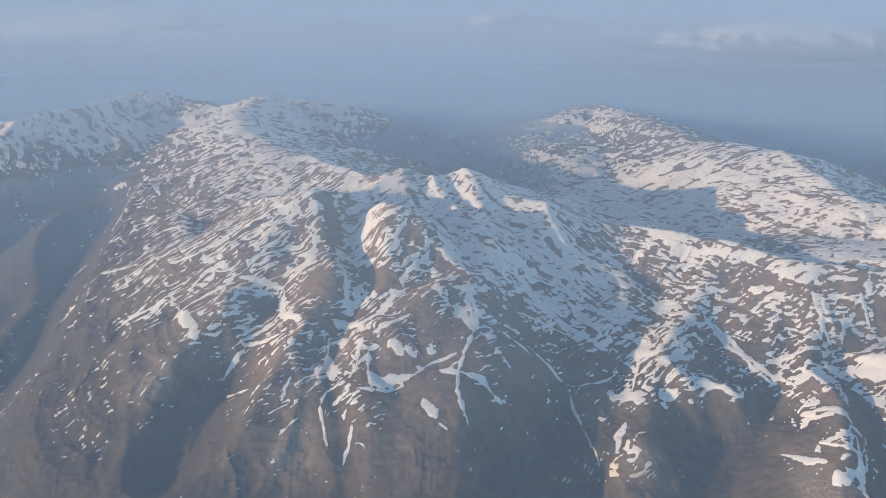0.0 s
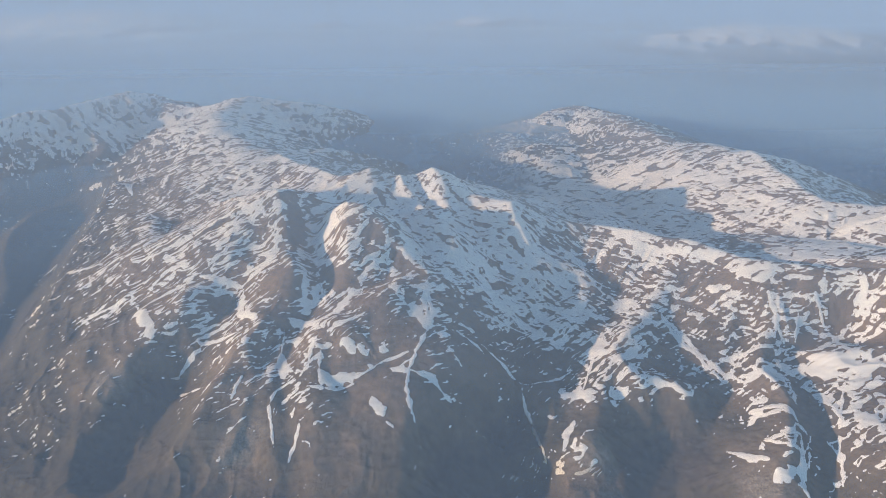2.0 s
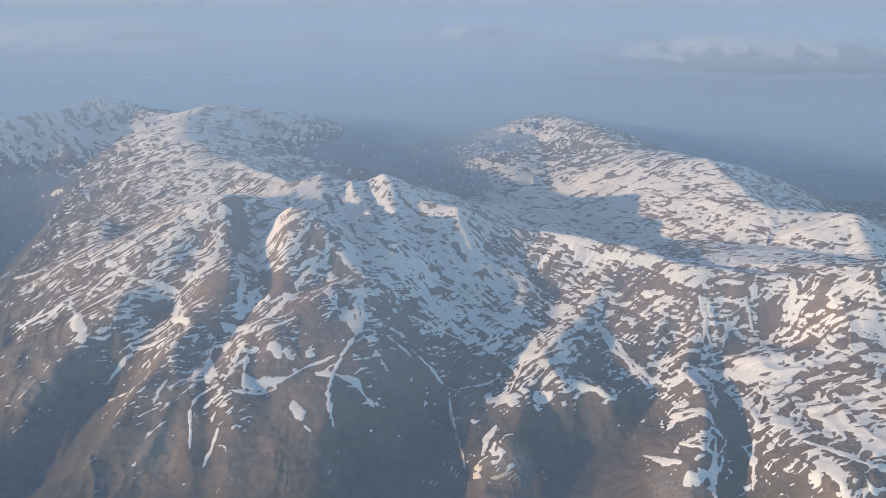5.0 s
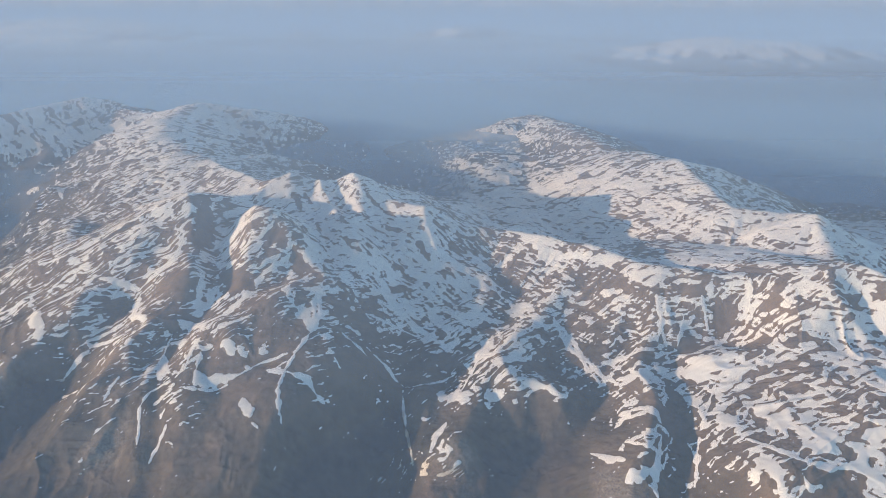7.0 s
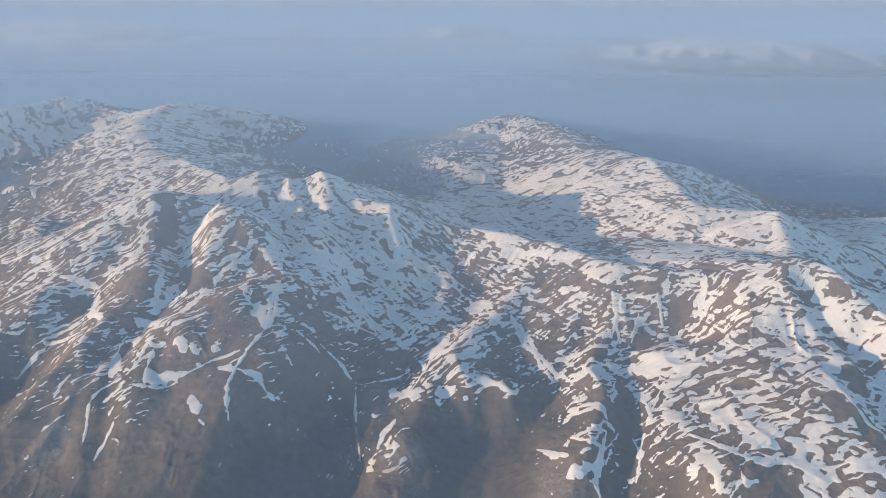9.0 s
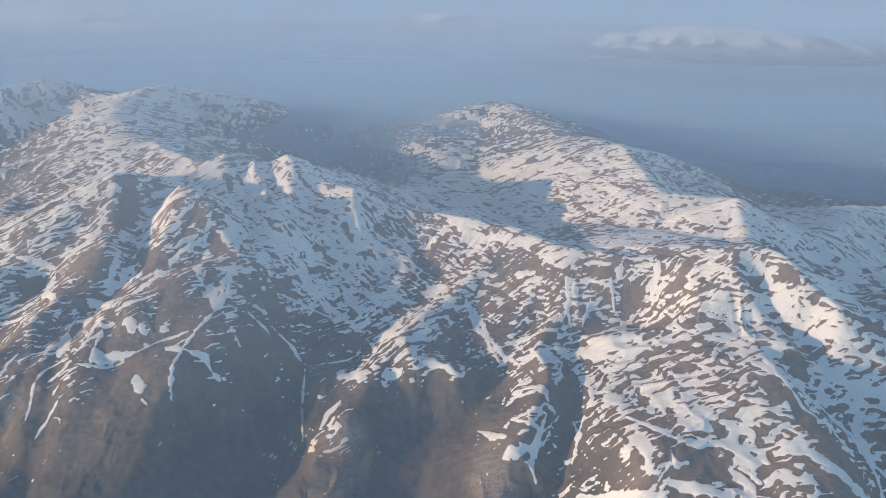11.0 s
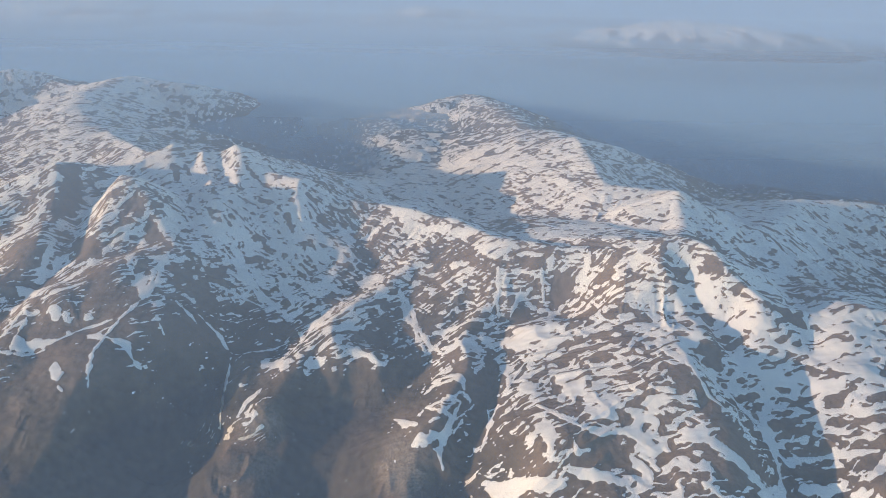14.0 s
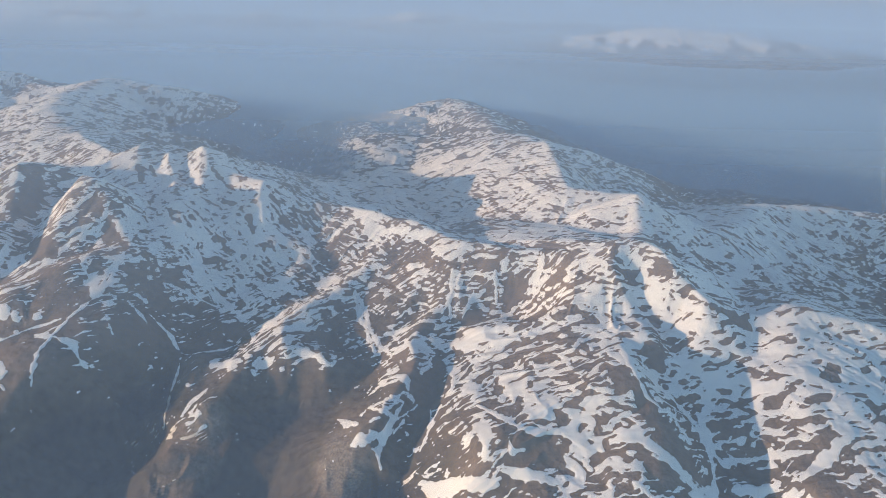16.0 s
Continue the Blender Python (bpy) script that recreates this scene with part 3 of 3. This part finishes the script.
def web(X, Y, degrees, long, wide, seed):
    """Winding, branching bands drawn out in one direction, about 0."""
    c, q = math.cos(radians(degrees)), math.sin(radians(degrees))
    wx = 7 * fractal(X / 26, Y / 26, 2, seed + 50) + 1.6 * fractal(X / 6, Y / 6, 2, seed + 70)
    wy = 7 * fractal(X / 26, Y / 26, 2, seed + 60) + 1.6 * fractal(X / 6, Y / 6, 2, seed + 80)
    u, v = (X + wx) * c + (Y + wy) * q, (Y + wy) * c - (X + wx) * q
    n = 2 * value_noise(u / long, v / wide, seed) - 1
    f = 2 * value_noise(u / long * 2.3 + 9.7, v / wide * 2.1 - 4.1, seed + 1) - 1
    return 1.15 * (0.75 * (0.74 - 2.0 * np.abs(n)) + 0.45 * n) + 0.5 * f


def hill(X, Y, x, y, rx, ry):
    return np.exp(-((X - x) / rx) ** 2 - ((Y - y) / ry) ** 2)


# crags of paler bare rock: place, reach
CRAGS = [(175, 381, 22, 50), (328, 348, 26, 50), (-151, 427, 26, 40), (-321, 528, 24, 30), (199, 398, 16, 30)]


# where more or less snow lies than its height would give
SNOWY = []


def snowy(gain, x, y, rx, ry):
    """More snow round a place than its height would give, or less."""
    SNOWY.append((gain, x, y, rx, ry))


snowy(0.16, 180, 650, 70, 90)
snowy(0.10, 120, 720, 60, 60)
snowy(0.22, 330, 1250, 150, 250)
snowy(0.18, 290, 1000, 120, 150)
snowy(0.22, 380, 1750, 170, 150)
snowy(0.12, -560, 1700, 200, 150)
snowy(0.22, 430, 880, 110, 110)
snowy(0.16, 300, 960, 80, 120)
snowy(0.12, 120, 790, 60, 60)
snowy(0.10, 190, 690, 40, 60)
snowy(-0.12, -150, 690, 40, 50)
snowy(0.20, 830, 420, 120, 110)
snowy(0.10, 530, 440, 70, 60)
snowy(0.22, -10, 865, 60, 50)
snowy(0.16, 60, 820, 50, 50)
snowy(0.20, 530, 420, 110, 130)
snowy(0.10, 400, 600, 130, 90)
snowy(0.30, 665, 775, 50, 50)
snowy(0.22, 10, 835, 130, 90)
snowy(0.12, 110, 735, 80, 80)
snowy(0.24, 800, 410, 100, 160)
snowy(0.17, 240, 600, 70, 90)
snowy(0.14, -420, 1400, 260, 420)
snowy(0.07, -330, 780, 130, 150)
snowy(0.42, 390, 1030, 150, 170)
snowy(0.20, 230, 1280, 120, 120)
snowy(0.32, 950, 740, 260, 160)
snowy(0.15, 170, 660, 60, 80)
snowy(0.24, -900, 1580, 250, 250)
snowy(-0.26, -20, 500, 115, 95)
snowy(-0.10, 120, 540, 50, 60)
snowy(-0.15, 280, 430, 70, 50)
snowy(-0.10, -60, 730, 60, 60)
snowy(-0.14, 600, 570, 80, 50)
snowy(0.10, -330, 1650, 150, 250)
snowy(-0.35, -20, 365, 100, 50)
snowy(0.18, 280, 1600, 120, 180)
snowy(-0.06, -170, 440, 110, 60)
snowy(-0.10, -260, 560, 110, 90)
snowy(0.14, 380, 540, 70, 60)
snowy(0.06, 140, 620, 70, 70)
snowy(0.08, 240, 520, 45, 50)
snowy(-0.10, 480, 600, 100, 45)
snowy(0.2, 850, 850, 200, 150)
snowy(0.15, 0, 850, 90, 60)
snowy(0.10, 600, 470, 90, 110)
snowy(0.10, 640, 760, 80, 80)
snowy(0.08, 60, 790, 80, 60)
snowy(-0.08, -420, 1300, 120, 160)


def snow_cover(X, Y, H, gully):
    """How likely snow lies at a place (over 0.5: it does)."""
    left = web(X, Y, 33, 19, 3.9, 95)
    right = web(X, Y, 18, 16, 4.6, 145)
    back = web(X, Y, -44, 15, 3.8, 195) * np.clip((1150 - Y) / 200, 0, 1) + web(X, Y, 8, 30, 8.0, 245) * np.clip((Y - 950) / 200, 0, 1)
    blotch = fractal(X / 7, Y / 7, 3, 131, 0.5) * 1.2
    ledge = web(X + 0.4 * Y, 3.0 * H + 0.3 * Y, 0, 19, 6.0, 445)
    turn = np.clip(hill(X, Y, 150, 760, 190, 170) + hill(X, Y, 500, 1150, 260, 420) + hill(X, Y, 900, 800, 200, 160) + hill(X, Y, -420, 1450, 330, 380), 0, 1)
    east = 1 / (1 + np.exp(-(X - 330) / 40))
    left = 0.85 * left + 0.3 * ledge + 0.15 * blotch
    streak = (left * (1 - east) + (0.75 * right + 0.38 * ledge + 0.2 * blotch) * east) * (1 - turn) + (0.85 * back + 0.3 * ledge + 0.15 * blotch) * turn
    side = hill(X, Y, -880, 1560, 260, 240)
    streak = streak * (1 - side) + side * (0.95 * web(X, Y, -46, 60, 11.0, 545) + 0.2 * blotch)
    line = 240 + 12 * fractal(X / 120, Y / 120, 3, 99)
    far = np.clip((Y - 900) / 900, 0, 1)
    c = 0.37 + np.clip(H - line, -90, 35) / 260
    for gain, x, y, rx, ry in SNOWY:
        c = c + gain * hill(X, Y, x, y, rx, ry)
    c = c + 0.06 * far + 0.14 * fractal(X / 46, Y / 46, 3, 351)
    calm = 1 - 0.75 * np.clip((Y - 2200) / 800, 0, 1)
    remote = np.clip((Y - 2600) / 500, 0, 1)
    c = c + remote * (0.006 * np.clip(H - 235, -60, 50) - 0.02 + 0.9 * fractal(X / 90, Y / 220, 4, 371, 0.65))
    c = np.clip(c, -0.12, 0.68 + 0.05 * far + 0.05 * east) + calm * (0.60 * streak + (0.45 - 0.38 * np.clip((Y - 950) / 350, 0, 1)) * gully)
    ragged = np.clip(1 + 0.9 * fractal(X / 8, Y / 8, 3, 301) + 0.6 * fractal(X / 24, Y / 24, 2, 311), 0.15, 2.2)
    gaps = fractal(X / 7, Y / 7, 3, 331, 0.6)
    x0, x1, y0, y1 = X.min(), X.max(), Y.min(), Y.max()
    for sign, width, pts in SNOW_LINES:
        w = 3 * width + 6
        if max(p[1] for p in pts) + w < y0 or min(p[1] for p in pts) - w > y1:
            continue
        m = (X > min(p[0] for p in pts) - w) & (X < max(p[0] for p in pts) + w) & (Y > min(p[1] for p in pts) - w) & (Y < max(p[1] for p in pts) + w)
        if not m.any():
            continue
        d, run, whole = np.full(int(m.sum()), 1e9), 0.0, sum(math.dist(a, b) for a, b in zip(pts, pts[1:]))
        for a, b in zip(pts, pts[1:]):
            e, _, _, way = segment(X[m], Y[m], (*a, 0), (*b, 0))
            end = np.minimum(run + way, whole - run - way) / whole
            d = np.minimum(d, e / (0.35 + 0.65 * np.sqrt(np.clip(end / 0.3, 0, 1))))
            run += math.dist(a, b)
        deep = 1.1 - 0.6 * d / (0.5 * width * ragged[m] + 0.5) + (0.3 + 1.6 / (1 + width)) * gaps[m]
        if sign > 0:
            full = 0.70 + 0.30 * min(1, max(0, (16 - width) / 10))
            c[m] = np.maximum(c[m], np.minimum(deep, full) + (1 - full) * 1.2 * streak[m])
        else:
            c[m] = np.minimum(c[m], np.maximum(1 - deep, 0.2) + 0.22 * streak[m])
    return c


# ---------------------------------------------------------------- ground, one sheet to the horizon
def build_ground(cols=1280):
    ys = np.concatenate([np.linspace(-900, 262, 30), 270 * np.exp(np.linspace(0, math.log(1200 / 270), 800)), 1200 * np.exp(np.linspace(0.006, math.log(9600 / 1200), 330))])
    rows = len(ys)
    Y = np.repeat(ys[:, None], cols, 1)
    wide = np.maximum(ys, 270)
    lo, hi = -0.72 * wide - 190, 0.72 * wide + 600
    X = lo[:, None] + np.linspace(0, 1, cols)[None, :] * (hi - lo)[:, None]
    H, snow, heath, crag = np.zeros(X.shape), np.zeros(X.shape), np.zeros(X.shape), np.zeros(X.shape)
    owner = np.zeros(X.shape, int)
    for a in range(0, rows, 40):
        x, y = X[a:a + 40], Y[a:a + 40]
        h, gully, owner[a:a + 40] = terrain(x, y)
        cover = snow_cover(x, y, h, gully)
        H[a:a + 40] = h + 0.5 * np.clip((cover - 0.45) / 0.2, 0, 1)
        snow[a:a + 40] = cover
        pale = sum(hill(x, y, *c) for c in CRAGS)
        crag[a:a + 40] = np.clip(1.6 * pale - 0.35 + 0.7 * pale * fractal(x / 12, y / 12, 4, 401), 0, 1)
        heath[a:a + 40] = np.clip((238 - h) / 55 + 0.5 * fractal(x / 40, y / 40, 4, 55), 0, 1)
    n = rows * cols
    co = (np.stack([X, Y, H], -1) * K).astype(np.float32)
    e1, e2 = np.gradient(co, axis=1), np.gradient(co, axis=0)
    normal = np.cross(e1, e2)
    normal = (normal / np.linalg.norm(normal, axis=-1, keepdims=True)).reshape(n, 3)
    co = co.reshape(n, 3)
    idx = np.arange(n).reshape(rows, cols)
    quads = np.stack([idx[:-1, :-1], idx[:-1, 1:], idx[1:, 1:], idx[1:, :-1]], -1).reshape(-1, 4)
    names = list(dict.fromkeys(r[0] for r in RIDGES))
    which = np.array([names.index(r[0]) for r in RIDGES] + [-1])[owner[:-1, :-1].ravel()]
    for k, name in [(-1, "ground")] + list(enumerate(names)):
        mine = quads[which == k]
        used, flat = np.unique(mine, return_inverse=True)
        me = bpy.data.meshes.new(name)
        q = len(mine)
        me.vertices.add(len(used))
        me.vertices.foreach_set("co", co[used].ravel())
        me.loops.add(q * 4)
        me.loops.foreach_set("vertex_index", flat.astype(np.int32).ravel())
        me.polygons.add(q)
        me.polygons.foreach_set("loop_start", np.arange(0, q * 4, 4, dtype=np.int32))
        me.polygons.foreach_set("use_smooth", np.ones(q, dtype=bool))
        for attr, field in (("snow", snow), ("heath", heath), ("crag", crag)):
            at = me.attributes.new(attr, "FLOAT", "POINT")
            at.data.foreach_set("value", field.ravel()[used].astype(np.float32))
        me.update(calc_edges=True)
        me.normals_split_custom_set_from_vertices(normal[used])
        me.materials.append(GROUND)
        plain, label, category = LAND[name]
        tagged(new(plain, me), label, category, kind="structure" if name == "ground" else "")


LAND = {
    "ground": ("ground", "dark brown and green valley floor in evening shade", "valley"),
    "massif": ("mountain", "brown rocky mountain with two snowy peaks above a shaded snow bowl", "mountain"),
    "west_flank": ("mountain_flank", "broad brown mountain flank with thin slanting streaks of snow", "mountain slope"),
    "crest": ("mountain_ridge", "rocky mountain crest with gullies full of melting snow", "mountain ridge"),
    "corrie_spur": ("mountain_spur", "brown rock spur with snow-rimmed hollow in shade", "mountain spur"),
    "summit": ("mountain", "white snowy summit with bare ribs and a shaded gully", "mountain"),
    "range": ("mountain_range", "long white mountain range lit by low evening sun", "mountain range"),
    "east_slopes": ("mountain_flank", "blue shaded snow slopes behind the white range", "mountain slope"),
    "side_range": ("mountain_range", "snow-streaked mountain range beyond a deep side valley", "mountain range"),
    "far_range_a": ("mountain_range", "pale broad snowy range far off in blue haze", "mountain range"),
    "far_range_b": ("mountain_range", "faint snowy peaks on the hazy horizon", "mountain range"),
    "far_range_c": ("mountain_range", "faint low snowy hills far off in haze", "mountain range"),
}
build_ground()


# ---------------------------------------------------------------- haze painted on flat sheets
def painted_haze_sheet(name, z, near, far, low, high, colour, label):
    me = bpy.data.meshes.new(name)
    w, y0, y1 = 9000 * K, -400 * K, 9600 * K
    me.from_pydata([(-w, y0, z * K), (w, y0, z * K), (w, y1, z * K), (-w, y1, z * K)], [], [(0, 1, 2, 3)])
    me.materials.append(painted_haze_material(name, near * K, far * K, low, high, colour))
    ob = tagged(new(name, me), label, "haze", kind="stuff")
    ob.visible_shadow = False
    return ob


# stacked sheets above the peaks imitate hazy air; opacity and blue grow with Y
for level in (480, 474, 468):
    painted_haze_sheet("haze", level, 100, 1430, 0.062, 0.457, (0.712, 0.795, 0.865), "flat see-through sheets painted as blue evening haze")
# low sheets, painted bluer, stand in for haze over the valleys
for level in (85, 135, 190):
    painted_haze_sheet("painted_valley_haze", level, 850, 2000, 0.03, 0.49, (0.38, 0.65, 0.95), "flat see-through sheets painted as blue haze in the valleys")
painted_haze_sheet("painted_valley_haze", 238, 2300, 3300, 0.0, 0.48, (0.44, 0.68, 0.92), "flat see-through sheets painted as blue haze in the valleys")
